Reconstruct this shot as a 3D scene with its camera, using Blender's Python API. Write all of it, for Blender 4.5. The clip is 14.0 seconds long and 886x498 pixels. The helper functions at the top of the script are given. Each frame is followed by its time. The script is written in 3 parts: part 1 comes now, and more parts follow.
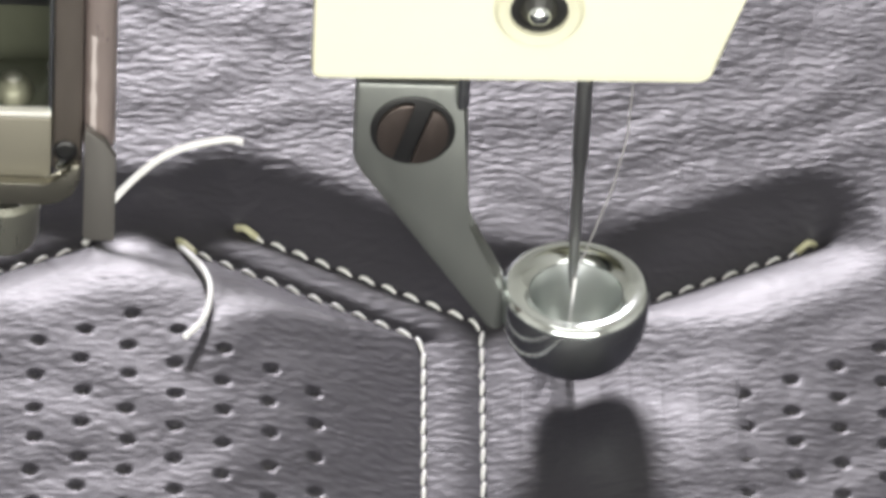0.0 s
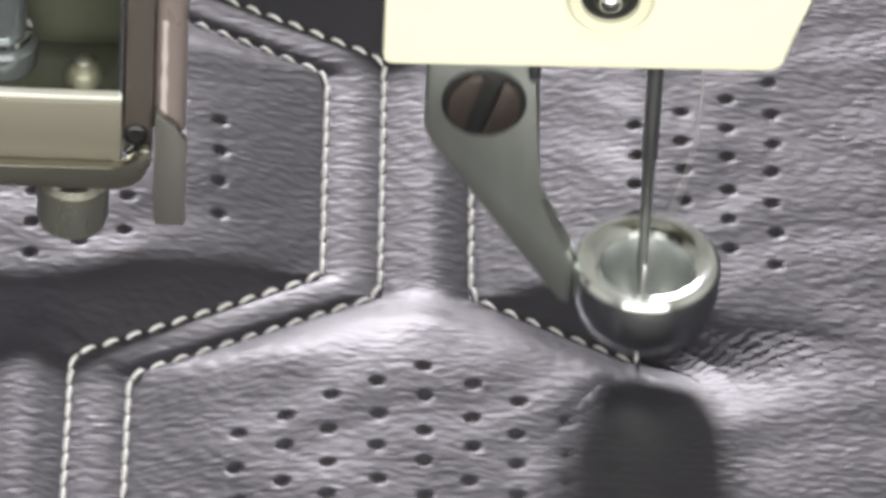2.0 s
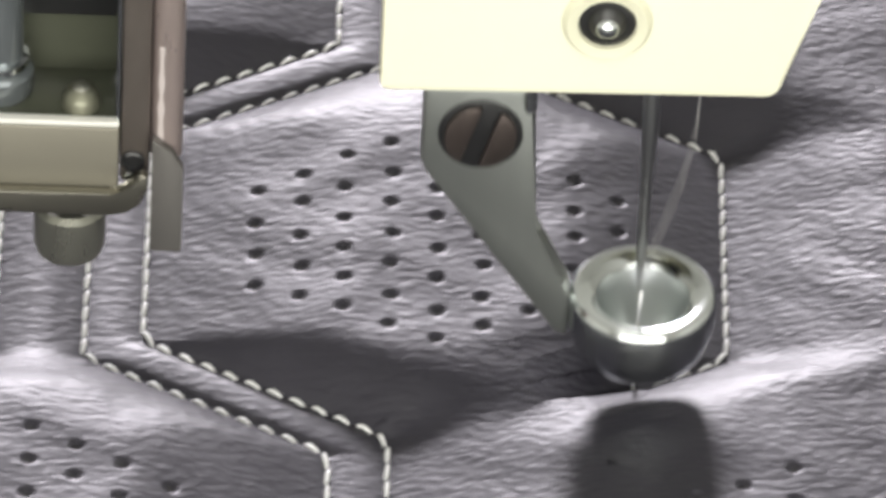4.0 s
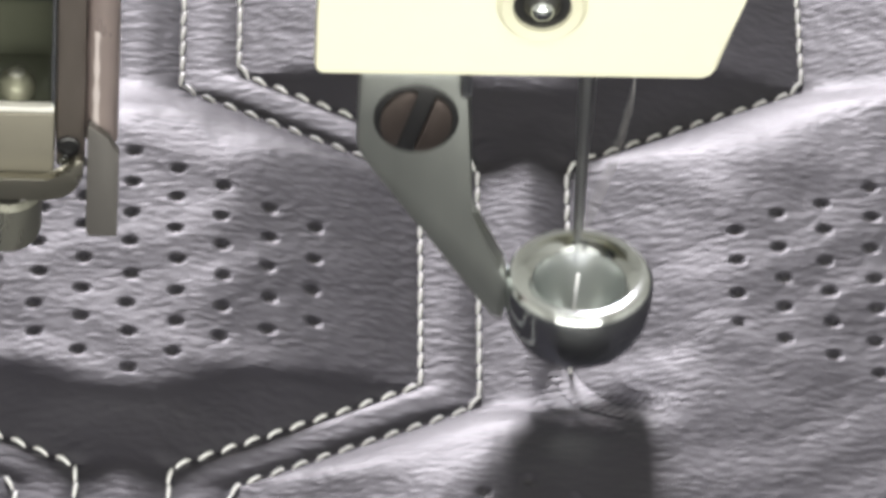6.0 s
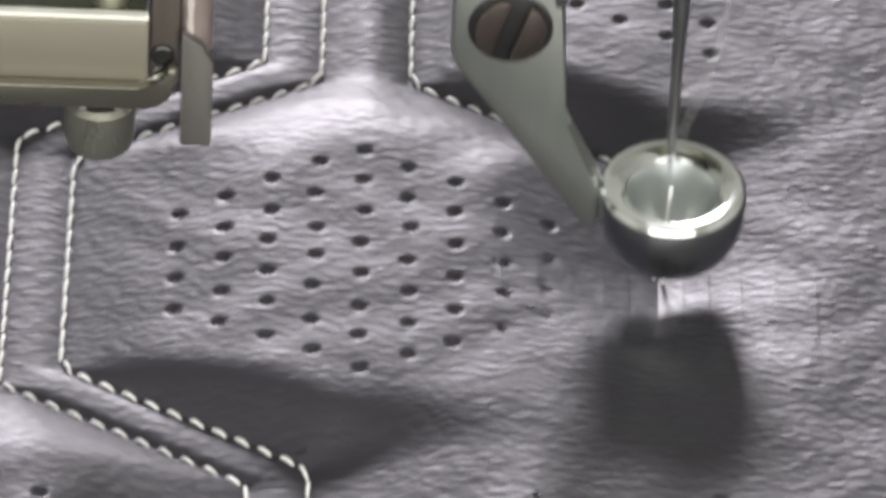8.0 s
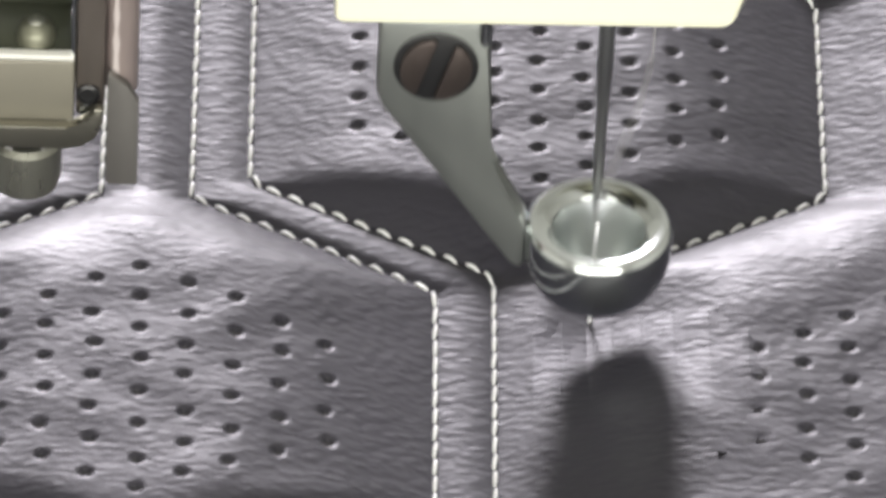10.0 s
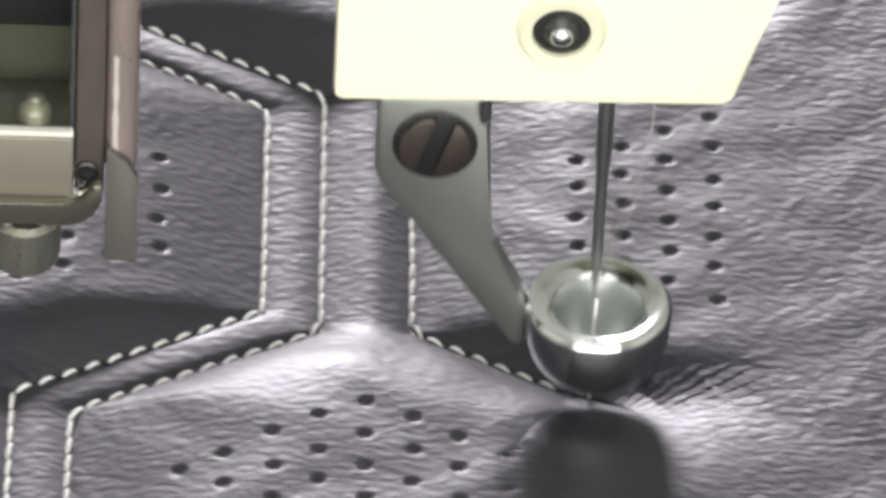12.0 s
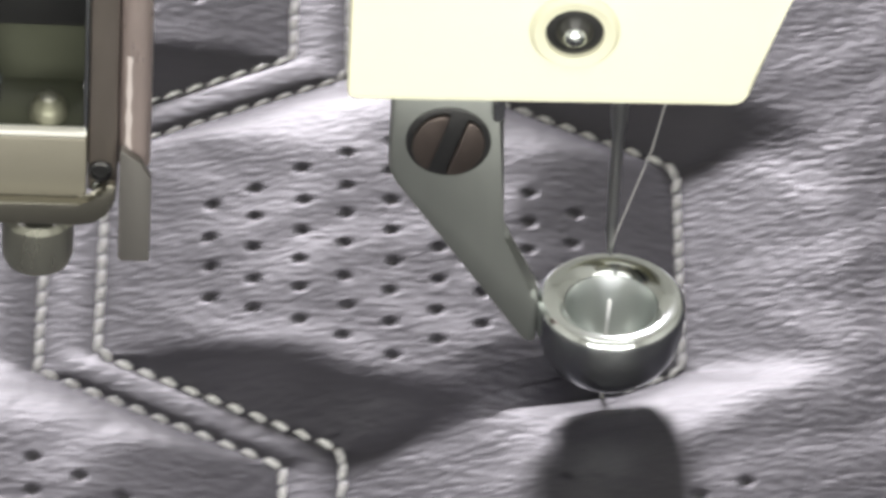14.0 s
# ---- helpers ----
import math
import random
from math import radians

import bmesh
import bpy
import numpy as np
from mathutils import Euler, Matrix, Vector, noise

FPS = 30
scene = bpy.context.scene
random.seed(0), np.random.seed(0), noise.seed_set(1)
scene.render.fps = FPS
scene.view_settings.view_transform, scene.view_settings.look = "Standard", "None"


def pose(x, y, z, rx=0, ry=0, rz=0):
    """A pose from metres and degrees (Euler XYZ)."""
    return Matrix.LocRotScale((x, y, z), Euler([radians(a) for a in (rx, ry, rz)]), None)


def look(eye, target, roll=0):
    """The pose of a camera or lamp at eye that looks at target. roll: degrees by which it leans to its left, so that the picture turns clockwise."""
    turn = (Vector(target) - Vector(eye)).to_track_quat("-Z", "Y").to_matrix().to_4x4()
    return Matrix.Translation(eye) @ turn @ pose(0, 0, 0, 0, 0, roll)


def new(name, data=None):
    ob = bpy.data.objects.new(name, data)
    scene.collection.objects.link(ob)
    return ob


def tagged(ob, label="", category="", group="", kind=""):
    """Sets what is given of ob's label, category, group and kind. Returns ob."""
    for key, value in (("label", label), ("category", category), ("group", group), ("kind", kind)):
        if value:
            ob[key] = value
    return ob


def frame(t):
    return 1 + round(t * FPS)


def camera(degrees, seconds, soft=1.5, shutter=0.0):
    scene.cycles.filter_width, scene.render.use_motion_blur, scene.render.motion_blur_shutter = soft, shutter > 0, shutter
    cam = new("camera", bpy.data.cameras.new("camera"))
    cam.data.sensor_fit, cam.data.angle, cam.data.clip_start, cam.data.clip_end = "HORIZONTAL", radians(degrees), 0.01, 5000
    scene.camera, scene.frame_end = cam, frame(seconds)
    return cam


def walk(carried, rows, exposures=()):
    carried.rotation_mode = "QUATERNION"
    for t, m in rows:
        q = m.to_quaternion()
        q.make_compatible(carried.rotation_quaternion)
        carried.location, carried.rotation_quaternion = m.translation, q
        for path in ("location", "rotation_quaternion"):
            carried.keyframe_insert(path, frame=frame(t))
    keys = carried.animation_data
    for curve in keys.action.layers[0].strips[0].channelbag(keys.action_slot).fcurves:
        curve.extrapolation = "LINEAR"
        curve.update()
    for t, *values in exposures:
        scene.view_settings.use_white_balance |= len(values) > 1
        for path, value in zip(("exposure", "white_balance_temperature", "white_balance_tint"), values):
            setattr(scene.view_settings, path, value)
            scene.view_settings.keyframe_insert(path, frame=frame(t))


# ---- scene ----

SECONDS = 14.0
MM = 0.001
UNIT = 1 / 22000          # one pattern unit: 22 to the millimetre

# ---- camera: long lens, hand held, roughly 0.7 m from the needle ----
cam = camera(5.79, SECONDS, soft=3.8, shutter=0.5)
EYE = Vector((-0.03013, -0.53887, 0.45287))
SWAY = [(0, -10.00, 10.41), (0.5, -9.88, 13.32), (1, -11.00, 13.41), (1.5, -12.68, 10.47), (2, -15.59, 9.23), (2.5, -17.32, 10.00),
        (2.7, -17.32, 12.68), (3.6, -15.86, 11.55), (4.8, -13.32, 10.73), (5, -12.23, 10.27), (5.5, -10.45, 9.73), (6, -10.23, 10.05),
        (6.5, -10.18, 11.36), (7, -12.32, 10.00), (7.5, -15.95, 7.14), (8, -17.59, 2.82), (8.5, -17.68, 2.14), (8.7, -16.09, 3.64),
        (9.7, -12.45, 5.41), (10.8, -10.05, 7.32), (11, -10.18, 7.50), (11.5, -11.14, 10.45), (12, -11.77, 12.09), (12.5, -10.50, 12.68),
        (13, -10.91, 12.09), (13.5, -13.09, 11.50), (14, -12.82, 12.09)]
ROLL = 3.0


def aim(dx, dz):
    """The pose that sees the needle dx mm to the left and dz mm above the picture's middle, seen square to the view."""
    ahead = (-EYE).normalized()
    right = ahead.cross(Vector((0, 0, 1))).normalized()
    up = right.cross(ahead)
    c, k = math.cos(radians(ROLL)), math.sin(radians(ROLL))
    right, up = right * c + up * k, up * c - right * k
    return look(EYE, (right * dx + up * dz) * MM, ROLL)


EXPOSURE = [(0, 0.03), (1, -0.03), (2, -0.02), (2.5, -0.08), (5, 0), (6, -0.02), (7, -0.1), (8, -0.04), (8.7, 0), (11, 0.05), (12, 0.02), (13, -0.07), (14, 0)]
walk(cam, [(t, aim(dx, dz)) for t, dx, dz in SWAY], EXPOSURE)

# ---- light: a closed workshop with a ceiling panel, a low lamp behind the machine, and an added front fill ----
world = bpy.data.worlds.new("workshop_air")
world.use_nodes = True
scene.world = world
world.node_tree.nodes["Background"].inputs[0].default_value = (0.9, 0.95, 1, 1)
world.node_tree.nodes["Background"].inputs[1].default_value = 0.05


def area_lamp(name, eye, target, sx, sy, power, colour):
    data = bpy.data.lights.new(name, "AREA")
    data.shape, data.size, data.size_y, data.energy, data.color = "RECTANGLE", sx, sy, power, colour
    ob = new(name, data)
    ob.matrix_world = look(eye, target)
    return ob


area_lamp("ceiling_panel_lamp", (0, -1.6, 2.55), (0, -1.6, 0), 3.0, 1.2, 30, (1.0, 0.98, 0.93))
# broad fill added behind the camera to brighten paint and metal; no window is there
area_lamp("front_fill_lamp", (0, -2.9, 0.75), (0, 0, 0.6), 3.6, 1.0, 100, (1.0, 0.985, 0.92))
area_lamp("back_lamp", (-0.12, 1.26, 0.40), (0, 0, 0), 0.30, 0.15, 23.5, (0.975, 0.92, 1.0))


# ---- materials ----
def material(name, colour, rough=0.5, metal=0.0, spec=0.5):
    m = bpy.data.materials.new(name)
    m.use_nodes = True
    b = m.node_tree.nodes["Principled BSDF"]
    b.inputs["Base Color"].default_value = (*colour, 1)
    b.inputs["Roughness"].default_value = rough
    b.inputs["Metallic"].default_value = metal
    b.inputs["Specular IOR Level"].default_value = spec
    return m


def node(m, kind, **values):
    n = m.node_tree.nodes.new(kind)
    for k, v in values.items():
        n.inputs[k.replace("_", " ")].default_value = v
    return n


def join(m, a, out, b, inp):
    m.node_tree.links.new(a.outputs[out], b.inputs[inp])


def worn(name, colour, rough, metal, scale, stretch=(1, 1, 1), tone=0.25, bump=0.1, depth=0.00005, spec=0.5, rough_swing=0.15):
    """A surface with fine grain and larger stains, in object space."""
    m = material(name, colour, rough, metal, spec)
    b = m.node_tree.nodes["Principled BSDF"]
    co = node(m, "ShaderNodeTexCoord")
    mp = node(m, "ShaderNodeMapping", Scale=stretch)
    join(m, co, "Object", mp, "Vector")
    fine = node(m, "ShaderNodeTexNoise", Scale=scale, Detail=6.0, Roughness=0.6)
    big = node(m, "ShaderNodeTexNoise", Scale=scale / 9, Detail=3.0)
    join(m, mp, "Vector", fine, "Vector")
    join(m, co, "Object", big, "Vector")
    mix = node(m, "ShaderNodeMix")
    mix.data_type = "RGBA"
    mix.inputs["A"].default_value = (*[c * (1 - tone) for c in colour], 1)
    mix.inputs["B"].default_value = (*[min(1, c * (1 + tone)) for c in colour], 1)
    add = node(m, "ShaderNodeMath")
    add.operation = "MULTIPLY_ADD"
    add.inputs[1].default_value = 0.5
    half = node(m, "ShaderNodeMath")
    half.operation = "MULTIPLY"
    half.inputs[1].default_value = 0.5
    join(m, big, "Fac", half, 0)
    join(m, fine, "Fac", add, 0)
    join(m, half, 0, add, 2)
    join(m, add, 0, mix, "Factor")
    join(m, mix, "Result", b, "Base Color")
    rr = node(m, "ShaderNodeMapRange")
    rr.inputs["To Min"].default_value, rr.inputs["To Max"].default_value = max(0.03, rough - rough_swing), min(1, rough + rough_swing)
    join(m, add, 0, rr, "Value")
    join(m, rr, "Result", b, "Roughness")
    bp = node(m, "ShaderNodeBump", Strength=bump, Distance=depth)
    join(m, fine, "Fac", bp, "Height")
    join(m, bp, "Normal", b, "Normal")
    return m


def leather_material():
    """Dark grey coated leather: crosswise creases, fine pores and soft blotches."""
    m = material("grey_leather", (0.024, 0.022, 0.027), 0.46, 0, 0.42)
    b = m.node_tree.nodes["Principled BSDF"]
    co = node(m, "ShaderNodeTexCoord")
    warp = node(m, "ShaderNodeTexNoise", Scale=260.0, Detail=2.0)
    join(m, co, "Object", warp, "Vector")
    shift = node(m, "ShaderNodeVectorMath")
    shift.operation = "MULTIPLY_ADD"
    shift.inputs[1].default_value = (0.0009, 0.0013, 0)
    join(m, warp, "Color", shift, 0)
    join(m, co, "Object", shift, 2)
    mp = node(m, "ShaderNodeMapping", Scale=(0.5, 1.05, 0.75))
    join(m, shift, "Vector", mp, "Vector")
    crease = node(m, "ShaderNodeTexNoise", Scale=1750.0, Detail=1.5, Roughness=0.45)
    join(m, mp, "Vector", crease, "Vector")
    cells = node(m, "ShaderNodeTexVoronoi", Scale=1350.0)
    cells.feature = "SMOOTH_F1"
    cells.inputs["Smoothness"].default_value = 0.45
    join(m, mp, "Vector", cells, "Vector")
    pores = node(m, "ShaderNodeTexNoise", Scale=6500.0, Detail=2.0)
    join(m, co, "Object", pores, "Vector")
    blot = node(m, "ShaderNodeTexNoise", Scale=110.0, Detail=3.0)
    join(m, co, "Object", blot, "Vector")
    h1 = node(m, "ShaderNodeMath")
    h1.operation = "MULTIPLY_ADD"
    h1.inputs[1].default_value = -0.75
    join(m, cells, "Distance", h1, 0)
    join(m, crease, "Fac", h1, 2)
    h2 = node(m, "ShaderNodeMath")
    h2.operation = "MULTIPLY_ADD"
    h2.inputs[1].default_value = 0.05
    join(m, pores, "Fac", h2, 0)
    join(m, h1, 0, h2, 2)
    bp = node(m, "ShaderNodeBump", Strength=0.6, Distance=0.00015)
    join(m, h2, 0, bp, "Height")
    # the grain stands out more where no quilting stretches the leather
    sep = node(m, "ShaderNodeSeparateXYZ")
    join(m, co, "Object", sep, "Vector")
    loose = []
    for axis, lo, hi in (("Y", 0.0, 0.006), ("X", 0.027, 0.040)):
        mr = node(m, "ShaderNodeMapRange")
        mr.inputs["From Min"].default_value, mr.inputs["From Max"].default_value = lo, hi
        mr.inputs["To Min"].default_value, mr.inputs["To Max"].default_value = 0.000105, 0.00017
        join(m, sep, axis, mr, "Value")
        loose.append(mr)
    most = node(m, "ShaderNodeMath")
    most.operation = "MAXIMUM"
    join(m, loose[0], "Result", most, 0)
    join(m, loose[1], "Result", most, 1)
    join(m, most, 0, bp, "Distance")
    join(m, bp, "Normal", b, "Normal")
    mix = node(m, "ShaderNodeMix")
    mix.data_type = "RGBA"
    mix.inputs["A"].default_value = (0.019, 0.018, 0.025, 1)
    mix.inputs["B"].default_value = (0.030, 0.028, 0.038, 1)
    join(m, blot, "Fac", mix, "Factor")
    join(m, mix, "Result", b, "Base Color")
    rr = node(m, "ShaderNodeMapRange")
    rr.inputs["To Min"].default_value, rr.inputs["To Max"].default_value = 0.40, 0.54
    join(m, blot, "Fac", rr, "Value")
    join(m, rr, "Result", b, "Roughness")
    return m


LEATHER = leather_material()
FOAM = worn("dark_foam", (0.05, 0.047, 0.052), 0.9, 0, 3000)
THREAD = worn("white_thread", (0.93, 0.93, 0.93), 0.35, 0, 5000, (1, 1, 1), 0.12, 0.5, 0.00008)
fibre = THREAD.node_tree.nodes["Principled BSDF"].inputs
fibre["Subsurface Weight"].default_value, fibre["Subsurface Scale"].default_value = 0.5, 0.0003
fibre["Subsurface Radius"].default_value = (1, 1, 1)
GREYTHREAD = worn("grey_thread", (0.42, 0.41, 0.41), 0.5, 0, 5000, (1, 1, 1), 0.15, 0.4, 0.00006)
KNOT = worn("yellowed_thread", (0.55, 0.54, 0.36), 0.6, 0, 5000, (1, 1, 1), 0.3, 0.5, 0.0001)
CREAM = worn("cream_paint", (0.93, 0.92, 0.72), 0.42, 0, 350, (1, 1, 1), 0.02, 0.05, 0.0001)
RIM = worn("greenish_recess_paint", (0.74, 0.73, 0.56), 0.4, 0, 500, (1, 1, 1), 0.1)
SATIN = worn("satin_steel", (0.30, 0.315, 0.30), 0.38, 0.85, 900, (1, 1, 0.15), 0.12, 0.12)
POLISH = worn("polished_steel", (0.66, 0.69, 0.69), 0.13, 1.0, 700, (1, 1, 1), 0.08, 0.05, 0.00003, rough_swing=0.05)
SCREW = worn("brownish_screw", (0.12, 0.098, 0.09), 0.35, 0.8, 900, (1, 1, 0.4), 0.3, 0.1)
NEEDLE = worn("needle_steel", (0.46, 0.47, 0.47), 0.33, 1.0, 900, (1, 1, 0.1), 0.15, 0.05)
FROST = worn("frosted_pale_metal", (0.62, 0.65, 0.64), 0.33, 0.9, 700, (1, 1, 1), 0.1, 0.05)
DARKSTEEL = worn("dark_steel", (0.10, 0.10, 0.10), 0.35, 0.9, 900, (1, 1, 0.1), 0.2)
ROD = worn("worn_pinkish_rod", (0.46, 0.38, 0.36), 0.3, 0.5, 900, (1, 1, 0.2), 0.3, 0.25, rough_swing=0.2)
# whitish colour carries the light reflected on the block's top edge
LEDGE = worn("pale_lit_ledge", (0.86, 0.85, 0.79), 0.35, 0.2, 500, (0.2, 1, 1), 0.08)
# pale colour of the highlight painted along the rod
STREAK = worn("rod_highlight_pale", (0.74, 0.66, 0.64), 0.35, 0.3, 700, (1, 1, 0.3), 0.15, 0.2)
BRONZE = worn("brownish_steel", (0.27, 0.235, 0.21), 0.40, 0.8, 600, (1, 1, 0.3), 0.3)
BEIGE = worn("greyish_beige_metal", (0.25, 0.235, 0.19), 0.42, 0.4, 400, (0.3, 1, 1), 0.1)
BLADE = worn("dull_grey_blade", (0.155, 0.148, 0.14), 0.5, 0.55, 900, (1, 1, 0.15), 0.15)
BRACKET = worn("dull_olive_steel", (0.27, 0.26, 0.22), 0.30, 0.9, 700, (0.4, 1, 1), 0.15)
PALE = worn("pale_bluish_tube", (0.20, 0.22, 0.23), 0.18, 0.6, 400)
KNOB = worn("bright_turned_steel", (0.36, 0.36, 0.31), 0.3, 0.85, 800, (1, 1, 0.2), 0.15, 0.1)
NUT = worn("dull_brass_nut", (0.20, 0.20, 0.15), 0.42, 0.7, 700, (1, 1, 1), 0.2)
OLIVE = worn("olive_dark_plastic", (0.075, 0.08, 0.058), 0.22, 0.0, 300, (1, 1, 1), 0.2)
BLACK = worn("black_plastic", (0.015, 0.015, 0.016), 0.35, 0.0, 300)
BEDPAINT = worn("table_laminate", (0.45, 0.46, 0.44), 0.5, 0.0, 90)
WALLPAINT = worn("wall_paint", (0.78, 0.78, 0.75), 0.8, 0.0, 6)
FLOORPAINT = worn("floor_screed", (0.30, 0.30, 0.29), 0.6, 0.0, 8)


# ---- helpers of this scene ----
def part(name, bm, mat, parent=None, label="", smooth=True):
    me = bpy.data.meshes.new(name)
    bmesh.ops.recalc_face_normals(bm, faces=bm.faces)
    bm.to_mesh(me)
    bm.free()
    me.materials.append(mat)
    if smooth:
        me.set_sharp_from_angle(angle=radians(38))
    ob = new(name, me)
    ob.parent = parent
    if label:
        tagged(ob, label)
    return ob


def box(x0, x1, y0, y1, z0, z1, bevel=0.0, segments=2):
    """A bevelled box, in millimetres."""
    bm = bmesh.new()
    bmesh.ops.create_cube(bm, size=1)
    for v in bm.verts:
        v.co = Vector((x0 + (v.co.x + 0.5) * (x1 - x0), y0 + (v.co.y + 0.5) * (y1 - y0), z0 + (v.co.z + 0.5) * (z1 - z0))) * MM
    if bevel:
        bmesh.ops.bevel(bm, geom=bm.edges[:], offset=bevel * MM, segments=segments, affect="EDGES", profile=0.5)
    return bm


def lathe(profile, steps=48, cx=0, cy=0, axis="z", at=(0, 0, 0)):
    """A turned solid from (radius, height) pairs in millimetres; axis y turns it to face the camera's side."""
    bm = bmesh.new()
    rings = []
    for r, h in profile:
        ring = []
        for i in range(steps):
            a = 2 * math.pi * i / steps
            p = (r * math.cos(a), r * math.sin(a), h)
            if axis == "y":
                p = (p[0], -p[2], p[1])
            ring.append(bm.verts.new(Vector((p[0] + at[0] + cx, p[1] + at[1] + cy, p[2] + at[2])) * MM))
        rings.append(ring)
    for a, b in zip(rings, rings[1:]):
        for i in range(steps):
            bm.faces.new((a[i], a[(i + 1) % steps], b[(i + 1) % steps], b[i]))
    for ring in (() if tuple(profile[0]) == tuple(profile[-1]) else (rings[0], rings[-1])):
        if (ring[0].co - ring[steps // 2].co).length > 1e-5:
            bm.faces.new(ring)
    return bm


def plate(outline, y0, y1, bevel=0.3):
    """A flat plate from an (x, z) outline in millimetres, standing between y0 and y1."""
    bm = bmesh.new()
    front = [bm.verts.new(Vector((x, y0, z)) * MM) for x, z in outline]
    back = [bm.verts.new(Vector((x, y1, z)) * MM) for x, z in outline]
    bm.faces.new(front)
    bm.faces.new(back[::-1])
    n = len(outline)
    for i in range(n):
        bm.faces.new((front[i], back[i], back[(i + 1) % n], front[(i + 1) % n]))
    if bevel:
        bmesh.ops.bevel(bm, geom=bm.edges[:], offset=bevel * MM, segments=2, affect="EDGES", profile=0.5)
    return bm


def tube(points, radius, sides=8, taper=None):
    """A round thread along points, in millimetres."""
    bm = bmesh.new()
    pts = [Vector(p) for p in points]
    rings = []
    for i, p in enumerate(pts):
        d = (pts[min(i + 1, len(pts) - 1)] - pts[max(i - 1, 0)]).normalized()
        u = d.cross(Vector((0.13, 0.2, 0.97))).normalized()
        w = d.cross(u)
        r = radius if taper is None else radius * taper[i]
        rings.append([bm.verts.new((p + (u * math.cos(2 * math.pi * k / sides) + w * math.sin(2 * math.pi * k / sides)) * r) * MM) for k in range(sides)])
    for a, b in zip(rings, rings[1:]):
        for i in range(sides):
            bm.faces.new((a[i], a[(i + 1) % sides], b[(i + 1) % sides], b[i]))
    bm.faces.new(rings[0])
    bm.faces.new(rings[-1])
    return bm


def thing(name, label, category, group="", kind=""):
    return tagged(new(name), label, category, group, kind)


# ---- the room ----
def slab(name, x0, x1, y0, y1, z0, z1, mat, label, category):
    ob = part(name, box(x0 * 1000, x1 * 1000, y0 * 1000, y1 * 1000, z0 * 1000, z1 * 1000), mat, smooth=False)
    return tagged(ob, label, category, kind="structure")


slab("floor", -3, 3, -3, 3, -0.85, -0.75, FLOORPAINT, "grey screed workshop floor", "floor")
slab("ceiling", -3, 3, -3, 3, 2.6, 2.7, WALLPAINT, "white painted workshop ceiling", "ceiling")
slab("wall_north", -3, 3, 3, 3.1, -0.75, 2.6, WALLPAINT, "plain off-white workshop wall", "wall")
slab("wall_south", -3, 3, -3.1, -3, -0.75, 2.6, WALLPAINT, "plain off-white workshop wall", "wall")
slab("wall_east", 3, 3.1, -3, 3, -0.75, 2.6, WALLPAINT, "plain off-white workshop wall", "wall")
slab("wall_west", -3.1, -3, -3, 3, -0.75, 2.6, WALLPAINT, "plain off-white workshop wall", "wall")


def work_table():
    t = thing("work_table", "grey laminate machine table under the leather", "table")
    part("tabletop", box(-500, 500, -450, 600, -34, -9.5, 3), BEDPAINT, t)
    for x in (-460, 430):
        for y in (-410, 530):
            part("leg", box(x, x + 40, y, y + 40, -750, -34, 2), SATIN, t)


work_table()

# ---- the quilted panel: pattern in units, x across, y away from the camera, the sewn row's first corner at y = 0 ----
NECK, SHIFT, DROP, WIDE, TALL = 81, 438, 242, 582, 682
PERIOD = WIDE + TALL + 2 * DROP
BAND_X, BAND_Y, MIRROR = 104, 50, -704
ROWS = 5


def zigzag(sign, dx, dy):
    """Corners of one seam beside the neck (sign -1 or 1), moved outwards by dx, and with its neck shortened by dy at both ends."""
    pts = []
    for k in range(ROWS):
        top = -PERIOD * k
        pts += [(sign * (NECK + SHIFT + dx), top - dy), (sign * (NECK + dx), top - DROP - dy),
                (sign * (NECK + dx), top - DROP - TALL + dy), (sign * (NECK + SHIFT + dx), top - 2 * DROP - TALL + dy)]
    return pts


def mirrored(pts):
    return [(2 * MIRROR - x, y) for x, y in pts]


SEAM_NEW = zigzag(1, 0, 0)
SEAM_IN = zigzag(-1, 0, 0)
SEAM_OUT = zigzag(-1, BAND_X, BAND_Y)
SEAM_FAR_OUT = mirrored(SEAM_OUT)
SEAM_FAR_IN = mirrored(SEAM_IN)


def along(pts):
    """Lengths at the corners of a seam."""
    out = [0.0]
    for a, b in zip(pts, pts[1:]):
        out.append(out[-1] + math.hypot(b[0] - a[0], b[1] - a[1]))
    return out


def point_at(pts, marks, s):
    i = max(0, min(len(marks) - 2, int(np.searchsorted(marks, s)) - 1))
    f = (s - marks[i]) / (marks[i + 1] - marks[i])
    return pts[i][0] + f * (pts[i + 1][0] - pts[i][0]), pts[i][1] + f * (pts[i + 1][1] - pts[i][1])


FRONT = 258.0      # how far the gentle slope on the near side of an oblique run reaches


def distance(px, py, pts, ease=1.0):
    """Distance to a seam; ease below 1 brings the runs along y and the near side of oblique runs closer, so that their slopes are gentler."""
    best = np.full(px.shape, 1e9)
    for (ax, ay), (bx, by) in zip(pts, pts[1:]):
        dx, dy = bx - ax, by - ay
        f = np.clip(((px - ax) * dx + (py - ay) * dy) / (dx * dx + dy * dy), 0, 1)
        ox, oy = px - ax - f * dx, py - ay - f * dy
        d = np.hypot(ox * (ease if abs(dx) < 1 else 1.0), oy)
        if ease < 1 and abs(dx) > 1:
            c = np.clip(-1.15 * oy / np.maximum(d, 1e-6), 0, 1)
            r = np.clip(1 - d / FRONT, 0, 1)
            d = d * (1 - c) + c * (132 * (1 - r * r) + np.maximum(d - FRONT, 0))
        best = np.minimum(best, d)
    return best


